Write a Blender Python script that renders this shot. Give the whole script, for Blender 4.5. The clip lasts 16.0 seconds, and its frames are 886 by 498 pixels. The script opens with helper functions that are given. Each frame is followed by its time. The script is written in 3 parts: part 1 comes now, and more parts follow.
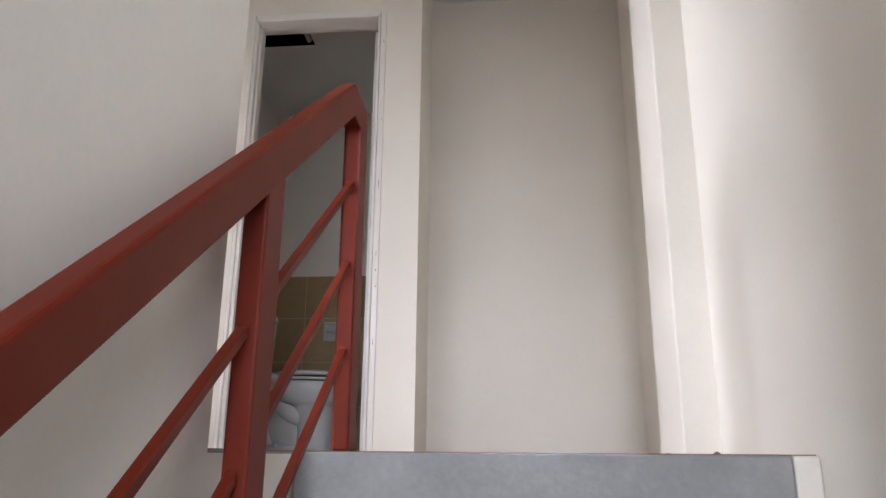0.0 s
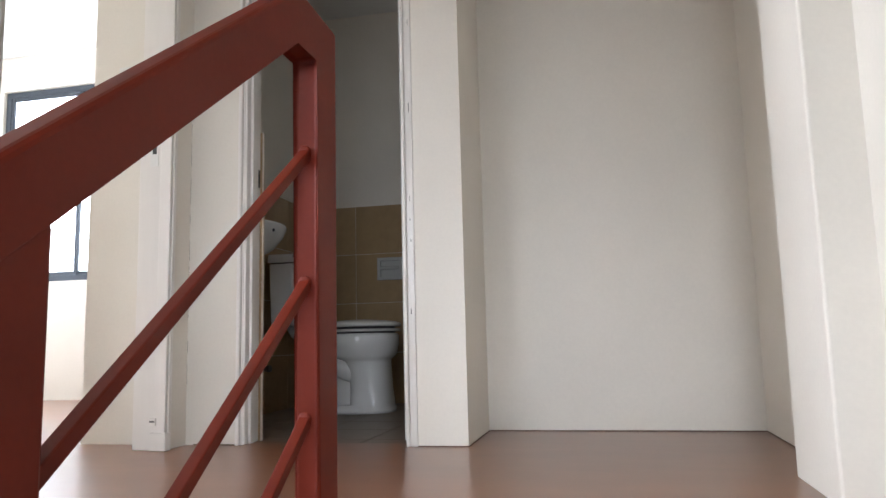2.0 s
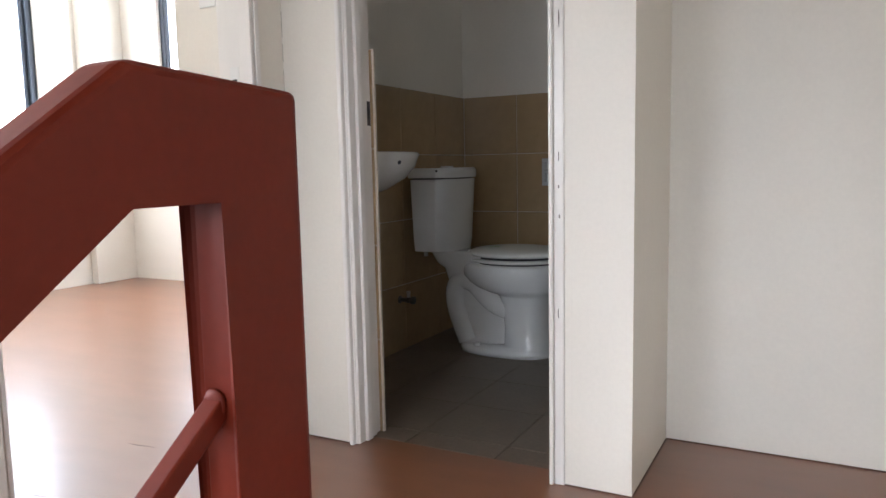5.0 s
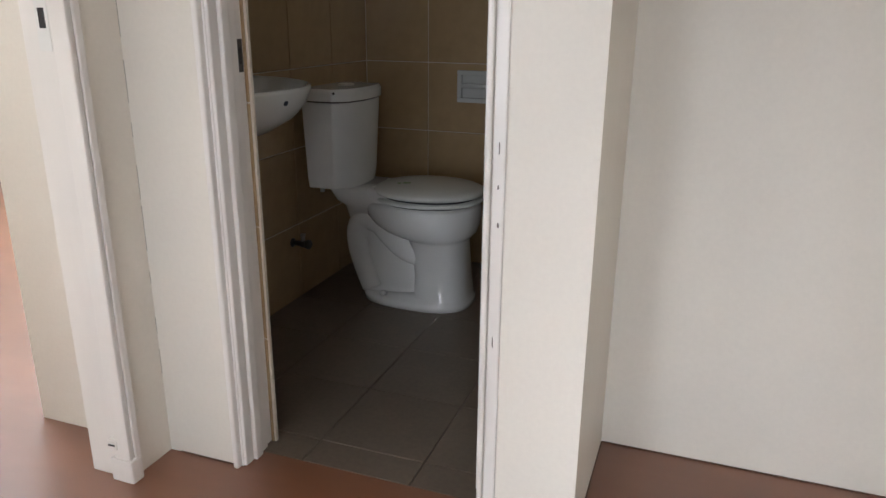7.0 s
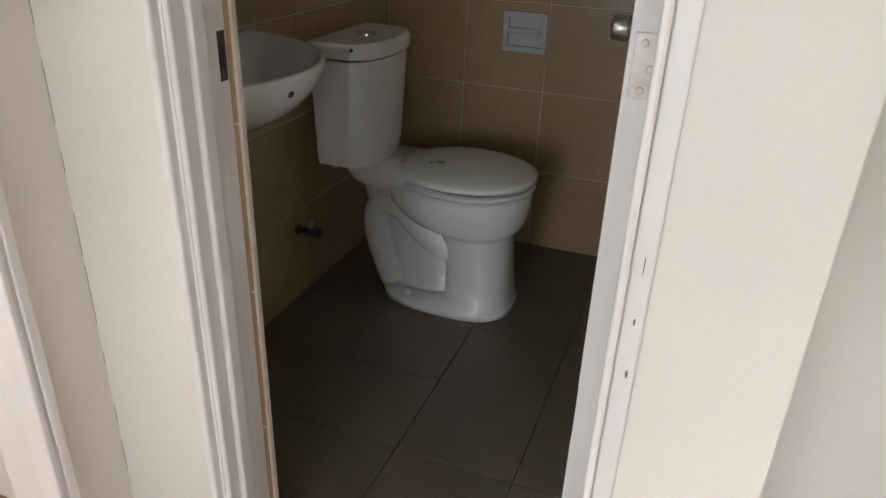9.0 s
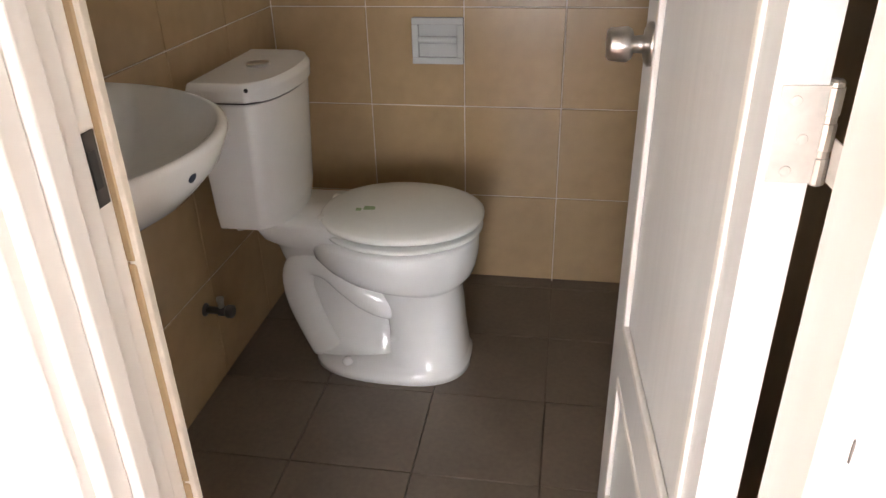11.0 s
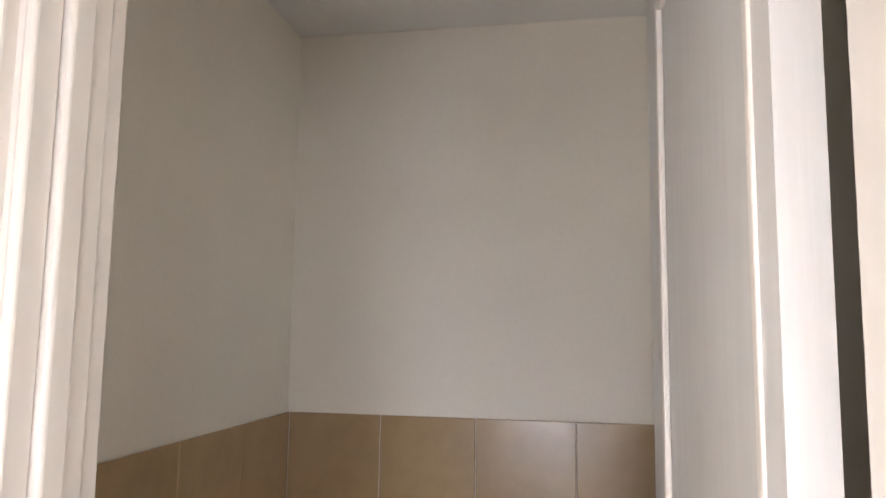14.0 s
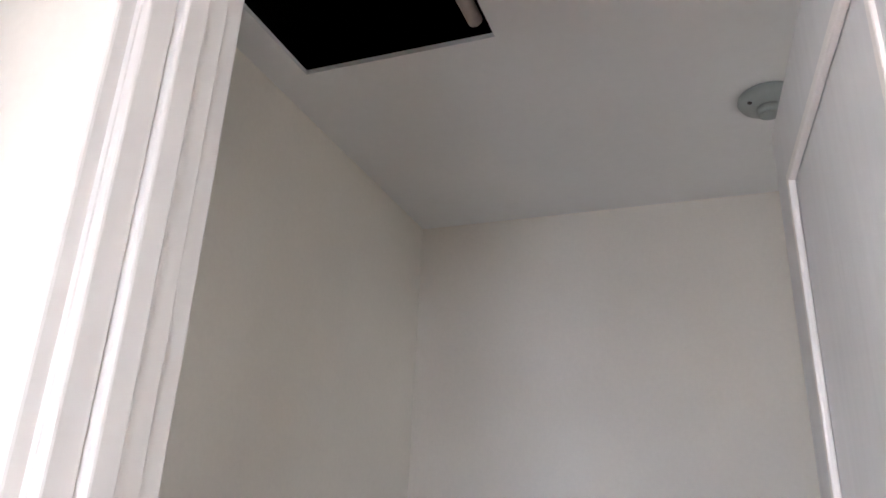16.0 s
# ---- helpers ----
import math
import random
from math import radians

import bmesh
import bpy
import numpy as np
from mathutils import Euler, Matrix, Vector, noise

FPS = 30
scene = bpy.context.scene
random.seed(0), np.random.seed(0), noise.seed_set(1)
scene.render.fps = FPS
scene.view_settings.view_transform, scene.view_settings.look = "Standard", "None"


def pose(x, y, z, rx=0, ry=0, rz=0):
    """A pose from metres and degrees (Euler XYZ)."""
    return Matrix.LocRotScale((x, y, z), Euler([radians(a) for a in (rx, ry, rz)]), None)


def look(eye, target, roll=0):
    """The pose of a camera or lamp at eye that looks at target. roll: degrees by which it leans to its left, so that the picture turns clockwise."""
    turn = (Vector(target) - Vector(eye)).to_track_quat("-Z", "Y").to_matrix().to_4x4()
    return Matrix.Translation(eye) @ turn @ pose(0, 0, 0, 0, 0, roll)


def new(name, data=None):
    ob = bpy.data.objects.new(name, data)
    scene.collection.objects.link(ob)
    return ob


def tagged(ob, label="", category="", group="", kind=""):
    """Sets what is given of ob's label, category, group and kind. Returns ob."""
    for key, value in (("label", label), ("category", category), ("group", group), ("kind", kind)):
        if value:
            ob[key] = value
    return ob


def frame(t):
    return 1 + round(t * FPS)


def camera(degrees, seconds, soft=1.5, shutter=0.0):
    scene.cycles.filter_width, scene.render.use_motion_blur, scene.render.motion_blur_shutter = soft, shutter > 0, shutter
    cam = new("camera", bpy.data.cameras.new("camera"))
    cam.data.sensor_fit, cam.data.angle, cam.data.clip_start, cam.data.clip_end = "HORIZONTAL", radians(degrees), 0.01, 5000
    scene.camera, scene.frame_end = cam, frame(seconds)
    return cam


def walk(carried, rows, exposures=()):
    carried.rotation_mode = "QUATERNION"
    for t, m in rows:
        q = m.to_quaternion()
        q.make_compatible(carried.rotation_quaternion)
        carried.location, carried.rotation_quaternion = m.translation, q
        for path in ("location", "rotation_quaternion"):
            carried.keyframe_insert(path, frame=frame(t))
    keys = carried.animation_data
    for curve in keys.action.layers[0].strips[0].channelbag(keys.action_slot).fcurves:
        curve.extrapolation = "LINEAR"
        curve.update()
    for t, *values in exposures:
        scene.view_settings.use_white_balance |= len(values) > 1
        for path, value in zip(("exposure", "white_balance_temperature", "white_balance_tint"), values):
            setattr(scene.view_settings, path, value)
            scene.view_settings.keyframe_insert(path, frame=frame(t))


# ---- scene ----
cam = camera(63.1, 16.0)
PATH = [
    (0, (1.485, -3.08, -0.009), (1.301, -1.166, 0.543), 0.5),
    (0.5, (1.558, -2.904, 0.076), (1.246, -0.99, 0.566), 0.5),
    (0.6, (1.564, -2.875, 0.112), (1.189, -0.961, 0.553), 0.7),
    (1, (1.555, -2.753, 0.161), (1.101, -0.843, 0.542), -1.0),
    (1.1, (1.553, -2.715, 0.173), (1.099, -0.809, 0.575), -0.6),
    (1.5, (1.508, -2.609, 0.285), (1.156, -0.667, 0.607), -1.4),
    (1.8, (1.513, -2.503, 0.301), (1.12, -0.56, 0.563), 0.3),
    (2, (1.547, -2.445, 0.349), (1.116, -0.509, 0.607), -1.4),
    (2.5, (1.546, -2.323, 0.443), (0.933, -0.425, 0.582), -2.4),
    (3, (1.47, -2.213, 0.498), (0.64, -0.398, 0.628), -1.4),
    (3.5, (1.454, -2.107, 0.598), (0.648, -0.277, 0.634), -1.4),
    (4, (1.486, -1.939, 0.728), (0.561, -0.167, 0.659), 0.1),
    (4.2, (1.489, -1.901, 0.75), (0.555, -0.134, 0.681), -1.0),
    (6.3, (1.389, -1.441, 0.99), (0.494, 0.273, 0.479), -0.5),
    (6.5, (1.345, -1.389, 1.008), (0.472, 0.336, 0.497), -0.2),
    (7, (1.249, -1.309, 1.096), (0.6, 0.479, 0.481), 0.5),
    (7.5, (1.187, -1.24, 1.123), (0.59, 0.563, 0.496), 1.2),
    (8, (1.1, -1.042, 1.159), (0.411, 0.69, 0.435), -0.2),
    (8.5, (1.034, -0.874, 1.249), (0.368, 0.814, 0.409), -3.7),
    (9, (0.920, -0.778, 1.238), (0.313, 0.905, 0.346), 2.3),
    (9.2, (0.870, -0.720, 1.230), (0.345, 1.000, 0.357), 1.9),
    (11.5, (0.656, -0.446, 1.251), (0.357, 1.305, 0.331), -1.3),
    (12, (0.653, -0.467, 1.298), (0.335, 1.399, 0.652), 0.1),
    (12.5, (0.658, -0.481, 1.348), (0.303, 1.459, 1.014), 0.7),
    (13, (0.66, -0.475, 1.396), (0.3, 1.489, 1.275), 0.8),
    (13.5, (0.658, -0.486, 1.413), (0.314, 1.483, 1.474), 0.7),
    (14, (0.668, -0.475, 1.461), (0.304, 1.478, 1.688), 0.8),
    (14.5, (0.66, -0.479, 1.434), (0.3, 1.437, 1.876), -0.1),
    (15, (0.646, -0.493, 1.439), (0.307, 1.374, 2.072), 1.4),
    (15.2, (0.649, -0.483, 1.436), (0.291, 1.357, 2.131), 1.0),
    (15.5, (0.659, -0.446, 1.466), (0.21, 1.367, 2.18), 1.1),
    (16, (0.682, -0.374, 1.493), (-0.011, 1.361, 2.206), 2.6),
]
walk(cam, [(t, look(eye, aim, lean)) for t, eye, aim, lean in PATH],
     exposures=[(0, -0.05, 6300, 17), (0.6, -0.08, 6500, 20), (2.2, -0.15, 6250, 13), (3.0, -0.17, 6350, 13), (4.2, 0.05, 6300, 14), (6.4, 0.05, 6050, 13), (7.0, -0.05, 6350, 14), (8.0, 0.02, 6350, 14), (9.2, 0.25, 6550, 13), (11.3, 1.72, 6900, 19), (12.5, 1.7, 6850, 19), (13.5, 1.48, 6800, 19), (14.5, 1.56, 6450, 17), (16, 1.64, 5900, 18)])

# ---- world and light ----
world = bpy.data.worlds.new("sky")
scene.world = world
world.use_nodes = True
wn = world.node_tree
sky = wn.nodes.new("ShaderNodeTexSky")
sky.sky_type = "NISHITA"
sky.sun_disc = False
sky.sun_elevation = radians(50)
sky.sun_rotation = radians(300)
wn.links.new(sky.outputs[0], wn.nodes["Background"].inputs[0])
wn.nodes["Background"].inputs[1].default_value = 0.1


def window_light(name, at, aim, width, height, watts, colour, spread=180):
    lamp = bpy.data.lights.new(name, "AREA")
    lamp.shape, lamp.size, lamp.size_y, lamp.energy, lamp.color = "RECTANGLE", width, height, watts, colour
    ob = new(name, lamp)
    ob.matrix_world = look(at, aim)
    lamp.spread = radians(spread)
    return ob


DAY = (0.88, 0.94, 1.0)
window_light("daylight_north", (-2.35, 2.30, 1.64), (-2.35, 0, 1.64), 1.36, 1.52, 58, DAY)
window_light("daylight_west", (-3.60, 0.95, 1.64), (0, 0.95, 1.64), 1.16, 1.52, 60, DAY)
# next two lamps are added in the unseen bedroom, shining out through its doorway
window_light("unseen_daylight_south", (-1.70, -4.30, 1.64), (-1.70, 0, 1.64), 2.0, 1.52, 30, DAY)
window_light("unseen_daylight_west_b", (-3.60, -2.60, 1.64), (0, -2.20, 0.10), 1.26, 1.52, 235, DAY)
# added fill for the bathroom door side, from an opening out of view
window_light("landing_fill", (0.48, -2.06, 0.85), (0.60, 0, -0.10), 0.56, 0.90, 7.5, DAY, 125)
window_light("daylight_bath", (1.61, 1.15, 1.86), (0.1, 1.0, 2.15), 0.50, 0.40, 1.05, (0.98, 0.95, 0.82))
# two added stairwell fills, out of view, that balance the landing and bathroom
window_light("stair_fill_east", (2.20, -3.80, 1.50), (0.90, -0.30, 0.20), 0.78, 1.18, 8.5, DAY, 90)
window_light("stair_fill_south", (1.62, -5.30, 0.40), (1.58, 0.44, -0.85), 0.80, 1.50, 6.5, DAY, 54)


# ---- materials ----
def material(name, colour, rough=0.5, metal=0.0, grain=0.0, grain_scale=40.0, stain=0.0, stain_scale=2.0, bump=0.0, bump_scale=60.0,
             stretch=(1, 1, 1), island=0.0, spec=0.5, coat=0.0):
    m = bpy.data.materials.new(name)
    m.use_nodes = True
    nt = m.node_tree
    p = nt.nodes["Principled BSDF"]
    p.inputs["Roughness"].default_value, p.inputs["Metallic"].default_value = rough, metal
    p.inputs["Specular IOR Level"].default_value = spec
    p.inputs["Coat Weight"].default_value = coat
    co = nt.nodes.new("ShaderNodeTexCoord")
    mp = nt.nodes.new("ShaderNodeMapping")
    mp.inputs["Scale"].default_value = stretch
    nt.links.new(co.outputs["Object"], mp.inputs["Vector"])

    def noise_at(scale, detail=4):
        n = nt.nodes.new("ShaderNodeTexNoise")
        n.inputs["Scale"].default_value, n.inputs["Detail"].default_value = scale, detail
        nt.links.new(mp.outputs[0], n.inputs["Vector"])
        return n.outputs["Fac"]

    value = None
    for amount, fac in ((grain, grain and noise_at(grain_scale)), (stain, stain and noise_at(stain_scale, 3))):
        if not amount:
            continue
        r = nt.nodes.new("ShaderNodeMapRange")
        r.inputs["From Min"].default_value, r.inputs["From Max"].default_value = 0.3, 0.7
        r.inputs["To Min"].default_value, r.inputs["To Max"].default_value = 1 - amount, 1 + amount
        nt.links.new(fac, r.inputs["Value"])
        if value is None:
            value = r.outputs[0]
        else:
            k = nt.nodes.new("ShaderNodeMath")
            k.operation = "MULTIPLY"
            nt.links.new(value, k.inputs[0])
            nt.links.new(r.outputs[0], k.inputs[1])
            value = k.outputs[0]
    if island:
        info = nt.nodes.new("ShaderNodeObjectInfo")
        r = nt.nodes.new("ShaderNodeMapRange")
        r.inputs["To Min"].default_value, r.inputs["To Max"].default_value = 1 - island, 1 + island
        nt.links.new(info.outputs["Random"], r.inputs["Value"])
        if value is None:
            value = r.outputs[0]
        else:
            k = nt.nodes.new("ShaderNodeMath")
            k.operation = "MULTIPLY"
            nt.links.new(value, k.inputs[0])
            nt.links.new(r.outputs[0], k.inputs[1])
            value = k.outputs[0]
    if value is None:
        p.inputs["Base Color"].default_value = (*colour, 1)
    else:
        mix = nt.nodes.new("ShaderNodeVectorMath")
        mix.operation = "SCALE"
        mix.inputs[0].default_value = colour
        nt.links.new(value, mix.inputs["Scale"])
        nt.links.new(mix.outputs[0], p.inputs["Base Color"])
    if bump:
        b = nt.nodes.new("ShaderNodeBump")
        b.inputs["Strength"].default_value, b.inputs["Distance"].default_value = bump, 0.004
        nt.links.new(noise_at(bump_scale), b.inputs["Height"])
        nt.links.new(b.outputs[0], p.inputs["Normal"])
    return m


PAINT = material("cream_wall_paint", (0.80, 0.755, 0.672), 0.5, grain=0.015, grain_scale=90, stain=0.045, stain_scale=1.7, bump=0.22, bump_scale=14)
CEIL = material("white_ceiling_paint", (0.80, 0.80, 0.78), 0.8, grain=0.01, stain=0.03, bump=0.08)
TRIM = material("gloss_white_trim_paint", (0.82, 0.785, 0.735), 0.28, grain=0.015, stain=0.04, stain_scale=6, bump=0.10, bump_scale=30, stretch=(1, 1, 0.15))
DOOR = material("white_door_skin", (0.68, 0.68, 0.665), 0.38, grain=0.03, grain_scale=60, stain=0.02, bump=0.22, bump_scale=70, stretch=(1, 1, 0.06))
RED = material("red_oxide_rail_paint", (0.140, 0.0145, 0.0048), 0.5, grain=0.05, grain_scale=120, stain=0.10, stain_scale=5, bump=0.10, bump_scale=25, spec=0.2)
RIM = material("vinyl_edge", (0.12, 0.06, 0.04), 0.6, grain=0.1)
CONC = material("grey_cement_screed", (0.30, 0.30, 0.295), 0.7, grain=0.06, grain_scale=80, stain=0.18, stain_scale=5, bump=0.25, bump_scale=70)
WTILE = material("tan_glazed_tile", (0.40, 0.281, 0.155), 0.23, grain=0.04, grain_scale=26, stain=0.05, stain_scale=7, bump=0.03, bump_scale=9, island=0.04)
GROUT = material("pale_grout", (0.62, 0.55, 0.45), 0.85, grain=0.08)
FTILE = material("grey_brown_floor_tile", (0.152, 0.118, 0.088), 0.42, grain=0.09, grain_scale=70, stain=0.10, stain_scale=6, bump=0.08, bump_scale=60, island=0.05)
FGROUT = material("dark_floor_grout", (0.165, 0.130, 0.100), 0.9, grain=0.1)
CERAMIC = material("white_vitreous_china", (0.74, 0.745, 0.725), 0.07, grain=0.008, stain=0.02, stain_scale=5, coat=0.3)
SEAT = material("white_toilet_seat_plastic", (0.70, 0.71, 0.67), 0.22, grain=0.01, stain=0.03)
# near-black for solid fillers that paint shaded gaps and holes, and the rivet
GAP = material("gap_shade_and_rivet_black", (0.03, 0.03, 0.03), 0.7, grain=0.05)
STEEL = material("brushed_steel", (0.55, 0.53, 0.50), 0.28, 1.0, grain=0.05, grain_scale=200)
DARKMETAL = material("tarnished_metal", (0.10, 0.095, 0.09), 0.4, 0.8, grain=0.1)
BRASS = material("brass_hinge_metal", (0.68, 0.46, 0.16), 0.3, 1.0, grain=0.06, grain_scale=150)
ALU = material("dark_grey_aluminium", (0.045, 0.055, 0.07), 0.45, 0.3, grain=0.04)
PLASTIC = material("white_switch_plastic", (0.78, 0.77, 0.73), 0.3, grain=0.01)
CHIP = material("bare_plaster_chip", (0.16, 0.14, 0.12), 0.9, grain=0.2)
# near-black colour stands in for the unlit attic
ATTIC = material("attic_shade_black", (0.003, 0.0028, 0.0025), 0.95, grain=0.2, spec=0.0)
SMEAR = material("paint_smeared_steel", (0.60, 0.56, 0.51), 0.42, 0.2, grain=0.05, grain_scale=120, stain=0.08, stain_scale=25)
PVC = material("dusty_grey_pipe", (0.52, 0.47, 0.42), 0.5, grain=0.08)
HOLDER = material("pale_grey_glazed_ceramic", (0.50, 0.515, 0.50), 0.12, grain=0.01, stain=0.02)
GREEN = material("faded_green_sticker", (0.20, 0.30, 0.15), 0.6, grain=0.2)
LAMPB = material("grey_lampholder", (0.36, 0.40, 0.38), 0.4, grain=0.03)
HOLE = material("dark_hole", (0.02, 0.03, 0.05), 0.5, grain=0.1)

GLASS = bpy.data.materials.new("window_glass")
GLASS.use_nodes = True
gp = GLASS.node_tree.nodes["Principled BSDF"]
gp.inputs["Transmission Weight"].default_value, gp.inputs["Roughness"].default_value = 1.0, 0.02
gp.inputs["IOR"].default_value = 1.05

VINYL = material("red_brown_wood_print_vinyl", (0.212, 0.084, 0.041), 0.31, grain=0.05, grain_scale=5, stain=0.11, stain_scale=1.3, stretch=(1, 3, 1), spec=0.85, coat=0.3)
VINYL.node_tree.nodes["Principled BSDF"].inputs["Coat Roughness"].default_value = 0.20


# ---- mesh helpers ----
def box(bm, x0, x1, y0, y1, z0, z1):
    v = [bm.verts.new((x, y, z)) for z in (z0, z1) for x, y in ((x0, y0), (x1, y0), (x1, y1), (x0, y1))]
    for f in ((3, 2, 1, 0), (4, 5, 6, 7), (0, 1, 5, 4), (1, 2, 6, 5), (2, 3, 7, 6), (3, 0, 4, 7)):
        bm.faces.new([v[i] for i in f])


def boxes(*rows):
    bm = bmesh.new()
    for r in rows:
        box(bm, *r)
    return bm


def soft(bm, width=0.003, segments=2):
    bmesh.ops.bevel(bm, geom=list(bm.edges), offset=width, segments=segments, profile=0.5, affect="EDGES", clamp_overlap=True)
    return bm


def finish(name, bm, mat, smooth=False):
    bmesh.ops.recalc_face_normals(bm, faces=list(bm.faces))
    me = bpy.data.meshes.new(name)
    bm.to_mesh(me)
    bm.free()
    me.materials.append(mat)
    if smooth:
        me.shade_smooth()
    return me


def part(name, bm, mat, parent, label="", smooth=False):
    ob = new(name, finish(name, bm, mat, smooth))
    ob.parent = parent
    return tagged(ob, label)


def structure(name, bm, mat, label, category):
    return tagged(new(name, finish(name, bm, mat)), label, category, kind="structure")


def thing(name, label, category, group=""):
    return tagged(new(name), label, category, group)


def loft(bm, rings, n=40, cap=True):
    """Rings of (z, centre x, centre y, front half length, back half length, half width, squareness)."""
    loops = []
    for z, cx, cy, rf, rb, hw, e in rings:
        loop = []
        for i in range(n):
            a = 2 * math.pi * i / n
            c, s = math.cos(a), math.sin(a)
            c2, s2 = math.copysign(abs(c) ** (2 / e), c), math.copysign(abs(s) ** (2 / e), s)
            loop.append(bm.verts.new((cx + c2 * (rf if c > 0 else rb), cy + s2 * hw, z)))
        loops.append(loop)
    for a, b in zip(loops, loops[1:]):
        for i in range(n):
            bm.faces.new((a[i], a[(i + 1) % n], b[(i + 1) % n], b[i]))
    if cap:
        bm.faces.new(loops[0][::-1])
        bm.faces.new(loops[-1])
    return bm


def lathe(bm, profile, axis_from, axis_dir, n=24):
    """Turns (along, radius) pairs round an axis."""
    d = Vector(axis_dir).normalized()
    u = d.orthogonal().normalized()
    w = d.cross(u)
    loops = [[bm.verts.new(Vector(axis_from) + d * a + (u * math.cos(t) + w * math.sin(t)) * r)
              for t in (2 * math.pi * i / n for i in range(n))] for a, r in profile]
    for a, b in zip(loops, loops[1:]):
        for i in range(n):
            bm.faces.new((a[i], a[(i + 1) % n], b[(i + 1) % n], b[i]))
    bm.faces.new(loops[0][::-1])
    bm.faces.new(loops[-1])
    return bm


def sweep(bm, points, radius, n=14, flat=1.0):
    """A tube through points, smoothed, flattened along y by flat."""
    pts = [Vector(q) for q in points]
    fine = []
    for i in range(len(pts) - 1):
        a, b = pts[max(i - 1, 0)], pts[i]
        c, d = pts[i + 1], pts[min(i + 2, len(pts) - 1)]
        for k in range(6):
            t = k / 6
            fine.append(0.5 * ((2 * b) + (c - a) * t + (2 * a - 5 * b + 4 * c - d) * t * t + (3 * b - a - 3 * c + d) * t ** 3))
    fine.append(pts[-1])
    loops = []
    for i, q in enumerate(fine):
        d = (fine[min(i + 1, len(fine) - 1)] - fine[max(i - 1, 0)]).normalized()
        u = Vector((0, 1, 0))
        w = d.cross(u).normalized()
        u = w.cross(d).normalized()
        loops.append([bm.verts.new(q + (u * math.cos(t) * flat + w * math.sin(t)) * radius) for t in (2 * math.pi * k / n for k in range(n))])
    for a, b in zip(loops, loops[1:]):
        for i in range(n):
            bm.faces.new((a[i], a[(i + 1) % n], b[(i + 1) % n], b[i]))
    bm.faces.new(loops[0][::-1])
    bm.faces.new(loops[-1])
    return bm


def prism(bm, outline, x0, x1):
    """An outline in y and z, pushed out along x."""
    a = [bm.verts.new((x0, y, z)) for y, z in outline]
    b = [bm.verts.new((x1, y, z)) for y, z in outline]
    n = len(outline)
    bm.faces.new(a)
    bm.faces.new(b[::-1])
    for i in range(n):
        bm.faces.new((a[i], b[i], b[(i + 1) % n], a[(i + 1) % n]))
    return bm


# ---- the large structure ----
H = 2.69          # ceiling of the landing and bedrooms
HB = 2.45         # ceiling of the bathroom
EDGE = -1.485     # edge of the landing over the stairs
XL, XR = 0.015, 2.10

structure("floor_landing", boxes((XL, XR, EDGE, 0.0, -0.002, 0), (1.075, XR, 0.0, 0.44, -0.002, 0), (XL, 1.012, -1.965, EDGE, -0.002, 0), (-0.105, XL, -0.95, -0.14, -0.006, 0), (-0.105, XL, -1.85, -1.075, -0.006, 0),
                                 (0.240, 0.873, 0.0, 0.076, -0.002, 0)), VINYL,
          "red-brown wood-print vinyl sheet floor of the landing", "floor")
structure("floor_bedroom", boxes((-3.5, -0.105, -1.02, 0.0, -0.006, 0), (-3.5, -0.43, 0.0, 2.2, -0.006, 0)), VINYL,
          "shiny red-brown wood-print vinyl bedroom floor", "floor")
bed_floor = bpy.data.objects["floor_bedroom"]
for x, y, length, turn in ((-0.42, -0.30, 0.10, 8), (-0.35, -0.66, 0.05, 15)):
    b = bmesh.new()
    v = [b.verts.new(q) for q in ((0, 0, 0), (length / 2, -0.0016, 0), (length, 0.0004, 0), (length / 2, 0.0012, 0))]
    top_face = b.faces.new(v)
    up = bmesh.ops.extrude_face_region(b, geom=[top_face])
    bmesh.ops.translate(b, verts=[q for q in up["geom"] if isinstance(q, bmesh.types.BMVert)], vec=(0, 0, 0.0006))
    bmesh.ops.transform(b, matrix=pose(x, y, 0.0002, 0, 0, turn), verts=list(b.verts))
    part("scratch", b, RIM, bed_floor, "dark lifted seam in the vinyl")
structure("floor_bedroom_2", boxes((-3.5, -0.105, -4.2, -1.12, -0.006, 0)), VINYL, "red-brown wood-print vinyl bedroom floor", "floor")
structure("floor_slab", boxes((XL, XR, EDGE + 0.001, 0.0, -0.2, -0.003), (1.075, XR, 0.0, 0.44, -0.2, -0.003), (XL, 1.010, -1.965, EDGE + 0.001, -0.2, -0.003)), CONC,
          "grey cement edge of the landing slab over the stairs", "floor slab")
structure("slab_fascia", boxes((0.99, 1.0115, -1.965, EDGE - 0.002, -0.45, -0.007)), PAINT, "cream painted edge of the landing beside the stairs", "fascia")

land_floor = bpy.data.objects["floor_landing"]
for r in ((1.078, XR, 0.4365, 0.4398), (1.0752, 1.0782, 0.003, 0.4365), (0.900, 1.076, -0.0032, -0.0002), (0.048, 0.2145, -0.0030, -0.0002), (2.0968, 2.0998, -0.447, 0.4365)):
    part("seam", boxes((*r, 0.0002, 0.0035)), RIM, land_floor, "dark gap where the vinyl meets the wall")
# left wall with two bedroom doorways
structure("wall_west", boxes((-0.105, XL, -0.14, 0, 0, H), (-0.105, XL, -0.93, -0.14, 2.10, H), (-0.105, XL, -1.075, -0.93, 0, H),
                             (-0.105, XL, -1.85, -1.075, 2.10, H), (-0.105, XL, -2.07, -1.85, 0, H)), PAINT,
          "cream painted wall with two bedroom doorways", "wall")
